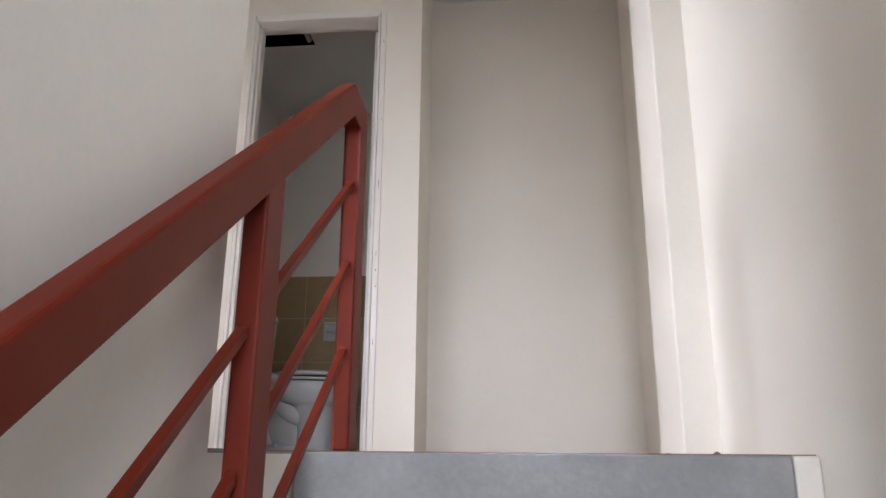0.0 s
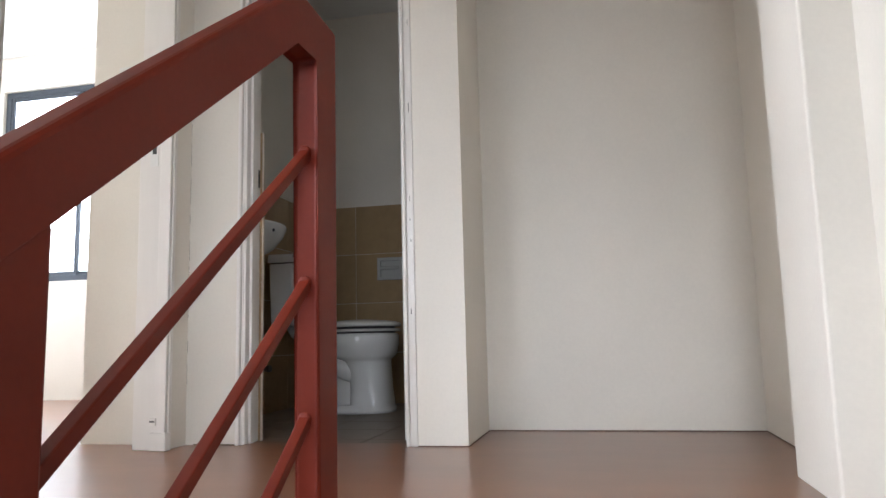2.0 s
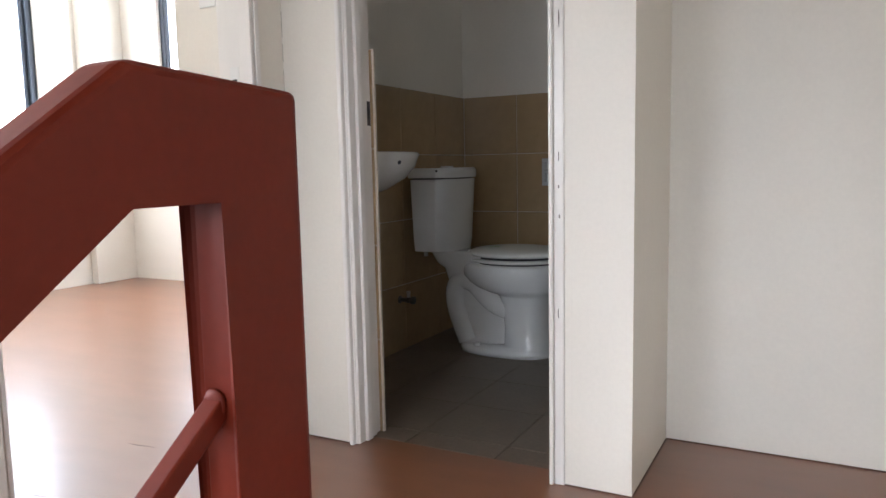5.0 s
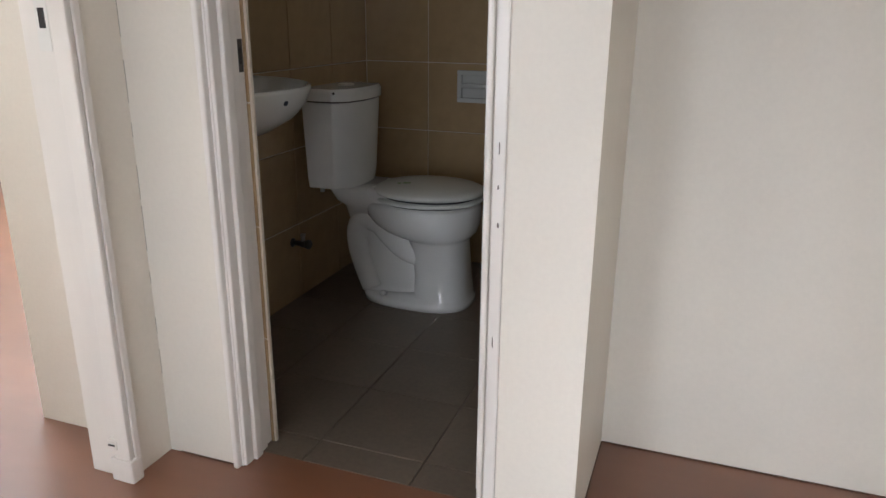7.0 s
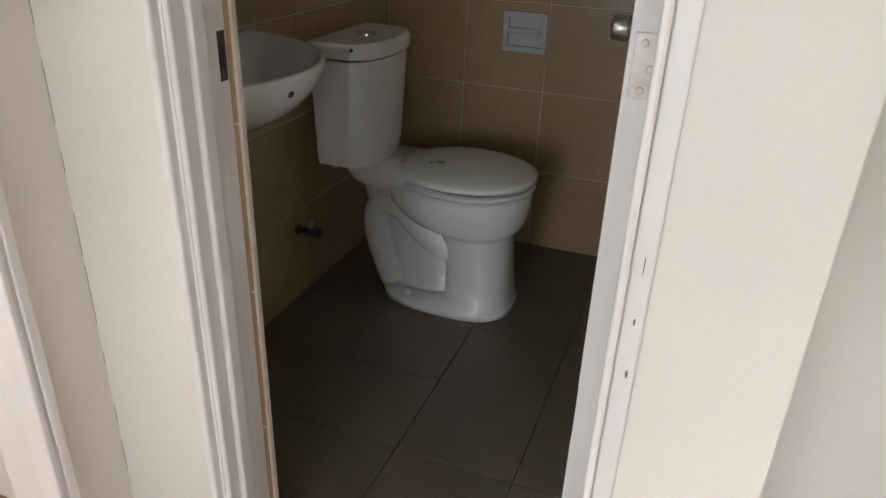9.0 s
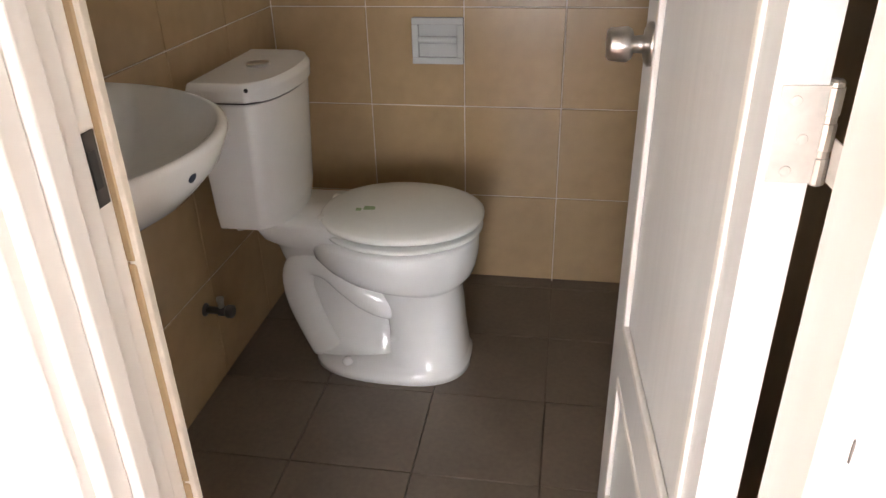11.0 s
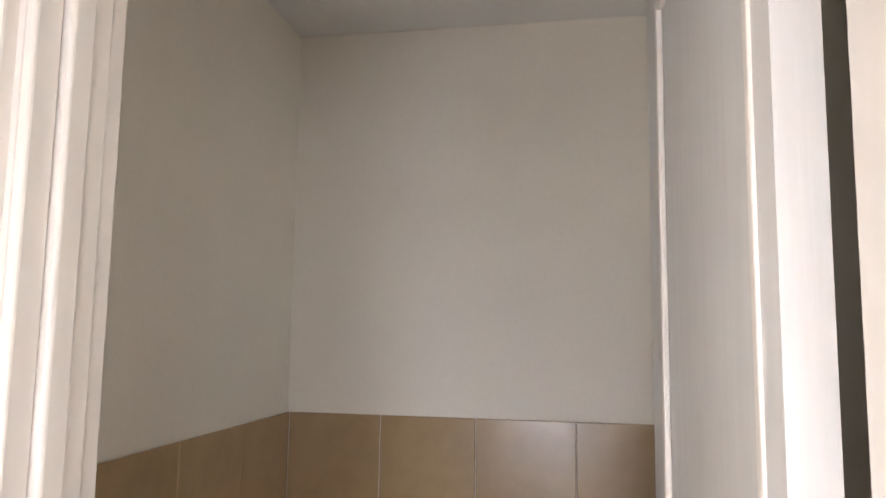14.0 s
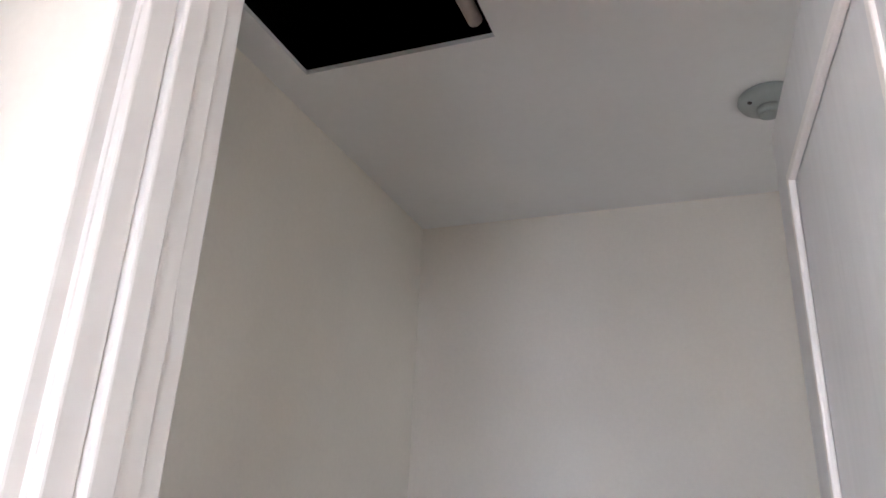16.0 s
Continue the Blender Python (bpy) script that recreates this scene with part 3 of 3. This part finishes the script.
# ---- toilet ----
def toilet():
    t = thing("toilet", "white ceramic two-piece toilet with closed lid on the tiled floor", "toilet")
    yc = 1.255
    b = bmesh.new()
    # pedestal column flaring into the bowl
    loft(b, [(0.000, 0.26, yc, 0.185, 0.27, 0.158, 2.6), (0.020, 0.26, yc, 0.185, 0.27, 0.158, 2.6), (0.034, 0.26, yc, 0.178, 0.26, 0.150, 2.6), (0.042, 0.325, yc, 0.112, 0.11, 0.136, 2.6),
             (0.12, 0.320, yc, 0.108, 0.105, 0.124, 2.5), (0.20, 0.315, yc, 0.108, 0.11, 0.122, 2.4), (0.262, 0.308, yc, 0.113, 0.125, 0.125, 2.3), (0.272, 0.303, yc, 0.121, 0.14, 0.133, 2.25),
             (0.282, 0.290, yc, 0.150, 0.165, 0.150, 2.2), (0.298, 0.268, yc, 0.185, 0.195, 0.164, 2.1), (0.322, 0.255, yc, 0.205, 0.22, 0.175, 2.1), (0.350, 0.25, yc, 0.215, 0.24, 0.183, 2.1), (0.395, 0.25, yc, 0.216, 0.25, 0.185, 2.1), (0.408, 0.25, yc, 0.208, 0.24, 0.179, 2.1)], 48)
    part("bowl", b, CERAMIC, t, smooth=True)
    # thinner web behind the column, with the trapway on both flanks
    b = bmesh.new()
    loft(b, [(0.03, 0.12, yc, 0.14, 0.140, 0.100, 3.2), (0.055, 0.12, yc, 0.14, 0.145, 0.056, 3.0), (0.20, 0.12, yc, 0.16, 0.160, 0.058, 2.8), (0.32, 0.06, yc, 0.2, 0.14, 0.072, 3), (0.375, 0.06, yc, 0.2, 0.15, 0.098, 3.2),
             (0.400, 0.05, yc, 0.22, 0.165, 0.120, 4), (0.448, 0.04, yc, 0.16, 0.175, 0.128, 5), (0.456, 0.04, yc, 0.15, 0.165, 0.120, 5)], 44)
    part("back_pedestal", b, CERAMIC, t, smooth=True)
    for s in (-1, 1):
        y = yc + s * 0.044
        b = sweep(bmesh.new(), [(0.030, y, 0.035), (-0.004, y, 0.12), (-0.028, y, 0.20), (-0.028, y + s * 0.003, 0.275), (0.010, y + s * 0.008, 0.322), (0.070, y + s * 0.012, 0.312), (0.120, y + s * 0.016, 0.268), (0.170, y + s * 0.018, 0.228), (0.225, y + s * 0.016, 0.205), (0.28, y, 0.20)], 0.048, 26, 0.86)
        part("trapway", b, CERAMIC, t, smooth=True)
        b = bmesh.new()
        lathe(b, [(0, 0.016), (0.010, 0.0155), (0.018, 0.010), (0.020, 0.003)], (0.11, yc + s * 0.118, 0.032), (0, 0, 1), 18)
        part("bolt_cap", b, CERAMIC, t, smooth=True)
    # seat ring and domed lid, with a black core painting the shade between them
    for nm, z0, z1, grow, dome in (("seat", 0.417, 0.431, 0.003, 0.0), ("lid", 0.444, 0.463, 0.006, 0.020)):
        b = bmesh.new()
        f, k, w = 0.218 + grow, 0.205 + grow, 0.186 + grow
        rings = [(z0, 0.255, yc, f - 0.006, k - 0.006, w - 0.006, 2.1), (z0 + 0.004, 0.255, yc, f, k, w, 2.1), (z1 - 0.005, 0.255, yc, f, k, w, 2.1), (z1, 0.255, yc, f - 0.007, k - 0.007, w - 0.007, 2.1)]
        if dome:
            rings += [(z1 + 0.007, 0.255, yc, f * 0.88, k * 0.88, w * 0.88, 2.1), (z1 + 0.014, 0.255, yc, f * 0.6, k * 0.6, w * 0.6, 2.05), (z1 + dome, 0.255, yc, f * 0.25, k * 0.25, w * 0.25, 2)]
        part(nm, loft(b, rings, 56), SEAT, t, "oval white seat ring" if nm == "seat" else "closed domed white lid", True)
    part("seat_gap", loft(bmesh.new(), [(0.406, 0.255, yc, 0.192, 0.18, 0.162, 2.1), (0.446, 0.255, yc, 0.192, 0.18, 0.162, 2.1)], 40), GAP, t)
    for s in (-1, 1):
        part("lid_hinge", soft(boxes((0.050, 0.080, yc + s * 0.070 - 0.012, yc + s * 0.070 + 0.012, 0.4545, 0.464)), 0.005, 3), SEAT, t)
    part("sticker", soft(boxes((0.150, 0.164, yc - 0.060, yc - 0.046, 0.4775, 0.4800), (0.170, 0.200, yc - 0.055, yc - 0.035, 0.4790, 0.4815)), 0.0002, 1), GREEN, t, "small faded green sticker")
    # tank with a bowed front, and its lid
    def tank_ring(z, x0, x1, hw, bow, n=26):
        pts = [(x0, yc - hw), (x0, yc + hw)]
        out = []
        for i in range(n + 1):
            u = -1 + 2 * i / n
            out.append((x1 + bow * (1 - u * u) - 0.030 * abs(u) ** 7, yc - u * hw))
        return [(x, y, z) for x, y in pts + out]

    def tank_mesh(rows):
        b = bmesh.new()
        loops = [[b.verts.new(q) for q in tank_ring(*r)] for r in rows]
        for a, c in zip(loops, loops[1:]):
            for i in range(len(a)):
                b.faces.new((a[i], a[(i + 1) % len(a)], c[(i + 1) % len(c)], c[i]))
        b.faces.new(loops[0])
        b.faces.new(loops[-1][::-1])
        return b

    tank = part("tank", soft(tank_mesh([(0.456, -0.178, -0.040, 0.165, 0.030), (0.50, -0.180, -0.034, 0.170, 0.031), (0.785, -0.184, -0.022, 0.184, 0.034)]), 0.006, 3), CERAMIC, t)
    # black filler paints the shade under the tank lid
    part("tank_gap", tank_mesh([(0.780, -0.178, -0.028, 0.178, 0.030), (0.796, -0.178, -0.028, 0.178, 0.030)]), GAP, t)
    lid = part("tank_lid", soft(tank_mesh([(0.791, -0.190, -0.018, 0.192, 0.036), (0.822, -0.190, -0.016, 0.193, 0.036), (0.836, -0.186, -0.024, 0.187, 0.034)]), 0.005, 3), CERAMIC, t)
    part("flush_button", lathe(bmesh.new(), [(0, 0.030), (0.004, 0.030), (0.007, 0.027), (0.008, 0.004)], (-0.088, yc, 0.8362), (0, 0, 1), 28), STEEL, lid, "round chrome flush button")
    part("rivet", lathe(bmesh.new(), [(0, 0.005), (0.002, 0.005), (0.003, 0.001)], (-0.042, 1.0645, 0.822), (0.1, -1, 0.2), 12), GAP, lid)
    for dy in (-0.11, 0.11):
        part("tank_bolt", lathe(bmesh.new(), [(0, 0.010), (0.022, 0.010), (0.024, 0.004)], (-0.15, yc + dy, 0.431), (0, 0, 1), 10), STEEL, t)
    return t


toilet()


# ---- wash basin on the west wall ----
def basin():
    t = thing("wash_basin", "white ceramic wall-hung wash basin beside the door", "wash basin")
    yc, wall, zr = 0.492, -0.236, 0.896
    n = 40

    def loop(b, z, depth, half, back=0.0, e=2.0):
        out = []
        for i in range(n + 1):
            a = math.pi * i / n
            c, s = math.cos(a), math.sin(a)
            out.append(b.verts.new((wall + back + max(abs(s) ** (2 / e), 0) * (depth - back), yc - math.copysign(abs(c) ** (2 / e), c) * half, z)))
        return out

    b = bmesh.new()
    loops = [loop(b, 0.728, 0.12, 0.11), loop(b, 0.736, 0.19, 0.18), loop(b, 0.760, 0.265, 0.245), loop(b, 0.800, 0.330, 0.300), loop(b, 0.845, 0.372, 0.333), loop(b, 0.887, 0.390, 0.346), loop(b, zr, 0.388, 0.344),
             loop(b, zr + 0.002, 0.380, 0.336, 0.005), loop(b, zr - 0.003, 0.366, 0.322, 0.07), loop(b, zr - 0.05, 0.345, 0.298, 0.085), loop(b, zr - 0.10, 0.30, 0.25, 0.10), loop(b, zr - 0.125, 0.24, 0.15, 0.13)]
    for a, c in zip(loops, loops[1:]):
        for i in range(n):
            b.faces.new((a[i], a[i + 1], c[i + 1], c[i]))
        b.faces.new((a[n], a[0], c[0], c[n]))
    b.faces.new(loops[0][::-1])
    b.faces.new(loops[-1])
    part("bowl", b, CERAMIC, t, smooth=True)
    part("overflow", lathe(bmesh.new(), [(-0.004, 0.010), (0.002, 0.010), (0.003, 0.007)], (0.1385, 0.455, 0.862), (1, -0.1, -0.22), 18), HOLE, t, "small dark blue plug in a hole")
    part("drain", lathe(bmesh.new(), [(0, 0.022), (0.003, 0.022), (0.005, 0.010)], (-0.06, yc, zr - 0.1255), (0, 0, 1), 20), STEEL, t)
    return t


basin()


# ---- paper holder, valve, lampholder, pipe, switch ----
def paper_holder():
    t = thing("paper_holder", "pale grey ceramic toilet paper holder set in the wall", "paper holder")
    x0, x1, z0, z1, y = 0.205, 0.362, 0.735, 0.872, 1.7475
    r = 0.020
    part("surround", soft(boxes((x0, x1, y - 0.020, y, z0, z0 + r), (x0, x1, y - 0.020, y, z1 - r, z1), (x0, x0 + r, y - 0.020, y, z0 + r, z1 - r), (x1 - r, x1, y - 0.020, y, z0 + r, z1 - r)), 0.003, 2), HOLDER, t)
    part("recess", soft(boxes((x0 + r, x1 - r, y - 0.006, y, z0 + r, z1 - r)), 0.0015, 1), HOLDER, t)
    part("roller", lathe(bmesh.new(), [(0, 0.008), (0.002, 0.011), (0.115, 0.011), (0.117, 0.008)], (x0 + r, y - 0.016, (z0 + z1) / 2 + 0.004), (1, 0, 0), 16), HOLDER, t, smooth=True)
    return t


paper_holder()


def angle_valve():
    t = thing("angle_valve", "small dark angle valve on the tiled wall", "valve")
    y, z = 1.045, 0.238
    part("flange", lathe(bmesh.new(), [(0, 0.018), (0.003, 0.018), (0.007, 0.012)], (-0.2375, y, z), (1, 0, 0), 20), DARKMETAL, t, smooth=True)
    part("body", lathe(bmesh.new(), [(0, 0.010), (0.035, 0.010), (0.036, 0.014), (0.055, 0.014), (0.057, 0.008)], (-0.2335, y, z), (1, 0, 0), 16), DARKMETAL, t, smooth=True)
    part("handle", lathe(bmesh.new(), [(0, 0.014), (0.004, 0.018), (0.018, 0.018), (0.022, 0.012)], (-0.178, y, z), (1, 0, 0), 12), DARKMETAL, t)
    part("outlet", lathe(bmesh.new(), [(0, 0.008), (0.03, 0.008), (0.031, 0.010), (0.04, 0.010)], (-0.19, y, z), (0, 0, 1), 14), STEEL, t)
    return t


angle_valve()


def ceiling_lampholder():
    t = thing("ceiling_lampholder", "grey round lampholder without a bulb on the bathroom ceiling", "ceiling lamp")
    c = (0.838, 1.222, HB - 0.0005)
    part("base", lathe(bmesh.new(), [(0, 0.066), (0.010, 0.068), (0.020, 0.062), (0.026, 0.044), (0.029, 0.034)], c, (0, 0, -1), 36), LAMPB, t, smooth=True)
    part("socket", lathe(bmesh.new(), [(0.026, 0.028), (0.046, 0.026), (0.048, 0.021), (0.038, 0.018)], c, (0, 0, -1), 24), LAMPB, t, smooth=True)
    for a in (0.6, 3.7):
        part("screw", lathe(bmesh.new(), [(0.018, 0.005), (0.026, 0.005), (0.027, 0.003)], (c[0] + 0.050 * math.cos(a), c[1] + 0.050 * math.sin(a), c[2]), (0, 0, -1), 10), DARKMETAL, t)
    return t


ceiling_lampholder()

pipe = tagged(new("attic_pipe", finish("attic_pipe", sweep(bmesh.new(), [(0.265, 0.795, HB + 0.030), (0.262, 0.70, HB + 0.034), (0.255, 0.55, HB + 0.045), (0.25, 0.30, HB + 0.06)], 0.016, 14), PVC, True)),
              "dusty grey conduit pipe lying at the hatch", "pipe")


def light_switch():
    t = thing("light_switch", "white double light switch on the bedroom wall", "light switch")
    part("plate", soft(boxes((-0.312, -0.240, -0.008, 0.0, 1.36, 1.478)), 0.003, 2), PLASTIC, t)
    for z in (1.400, 1.442):
        part("rocker", soft(boxes((-0.288, -0.264, -0.012, -0.0078, z - 0.013, z + 0.013)), 0.002, 2), PLASTIC, t)
    return t


light_switch()

# small crumbs of plaster and scuffs on the landing
CRUMBS = ((1.93, -0.86, 0.006), (2.075, -0.835, 0.009), (2.083, -0.80, 0.012), (0.50, -1.12, 0.004), (0.70, -0.9, 0.003))
for x, y, r in CRUMBS:
    b = bmesh.new()
    bmesh.ops.create_icosphere(b, subdivisions=1, radius=r)
    for v in b.verts:
        v.co = Vector((v.co.x * random.uniform(0.6, 1.3), v.co.y * random.uniform(0.6, 1.3), v.co.z * 0.6)) + Vector((x, y, r * 0.45))
    tagged(new("plaster_crumb", finish("plaster_crumb", b, CHIP)), "small grey crumb of plaster on the vinyl floor", "debris", "crumbs on the landing")

# ---- tiles ----
def tile_mesh(w, h, d, mat, name):
    """A tile w wide along x, h high along z, its back at y = 0 and its face at y = -d."""
    return finish(name, soft(boxes((0, w, -d, 0, 0, h)), 0.0016, 1), mat)


GAPW = 0.0034
cache = {}


def wall_tiles(parent, u0, u1, place, turn, rows, starts):
    """Rows of tiles on a wall between u0 and u1; place(u, z) is a tile's lower corner."""
    for a, c in zip(starts, starts[1:]):
        a, c = max(a, u0), min(c, u1)
        if c - a < 0.01:
            continue
        for z0, z1 in zip(rows, rows[1:]):
            key = (round(c - a, 3), round(z1 - z0, 3))
            if key not in cache:
                cache[key] = tile_mesh(c - a - GAPW, z1 - z0 - GAPW, 0.0095, WTILE, "tile")
            ob = new("tile", cache[key])
            ob.parent = parent
            ob.matrix_world = Matrix.Translation(place(a + GAPW / 2, z0 + GAPW / 2)) @ pose(0, 0, 0, 0, 0, turn)


ROWS = (-0.012, 0.30, 0.60, 0.90, 1.20)
north = structure("tiles_bath_north", boxes((-0.248, 1.5, 1.7512, 1.758, -0.014, 1.199)), GROUT, "tan glazed square tiles with pale grout", "wall tiles")
wall_tiles(north, -0.238, 1.49, lambda u, z: (u, 1.7575, z), 0, ROWS, [-0.238 + 0.30 * k for k in range(7)])
west = structure("tiles_bath_west", boxes((-0.248, -0.2412, 0.128, 1.7512, -0.014, 1.199)), GROUT, "tan glazed square tiles with pale grout", "wall tiles")
wall_tiles(west, 0.140, 1.748, lambda u, z: (-0.2475, u, z), 90, ROWS, [1.748 - 0.325 * k for k in range(6, -1, -1)])
front = structure("tiles_bath_south", boxes((-0.2412, 0.2375, 0.1281, 0.1345, -0.014, 1.199)), GROUT, "tan glazed square tiles beside the doorway", "wall tiles")
wall_tiles(front, -0.236, 0.2495, lambda u, z: (0.0 + (-0.236 + 0.2495) - u, 0.1283, z), 180, ROWS, [-0.236, 0.0495, 0.2495])
part("edge_grout", soft(boxes((0.2405, 0.2535, 0.1302, 0.1412, -0.012, 1.1995)), 0.001, 1), GROUT, front, "pale beige edge of the tiling")
for side, spec in (("tiles_bath_east", (1.4932, 1.5, 0.56, 1.7512, -0.014, 1.199)), ("tiles_bath_side", (0.947, 0.955, 0.128, 0.56, -0.014, 1.199)), ("tiles_bath_recess", (0.955, 1.4932, 0.56, 0.567, -0.014, 1.199))):
    structure(side, boxes(spec), WTILE, "tan glazed wall tiles", "wall tiles")

bathfloor = structure("tiles_bath_floor", boxes((-0.2412, 1.4932, 0.0775, 1.7512, -0.0138, -0.0125)), FGROUT, "dark grey-brown floor tiles with thin joints", "floor tiles")
fcache = {}
xs = [-0.238 + 0.30 * k for k in range(7)]
ys = [0.077, 0.18, 0.48, 0.78, 1.08, 1.38, 1.68, 1.748]
for a, c in zip(xs, xs[1:]):
    for y0, y1 in zip(ys, ys[1:]):
        if a > 0.85 and y0 < 0.5:
            continue
        key = (round(c - a, 3), round(y1 - y0, 3))
        if key not in fcache:
            fcache[key] = finish("floor_tile", soft(boxes((0, c - a - 0.003, 0, y1 - y0 - 0.003, -0.012, 0)), 0.0008, 1), FTILE)
        ob = new("floor_tile", fcache[key])
        ob.parent = bathfloor
        ob.location = (a + 0.002, y0 + 0.002, -0.0005)
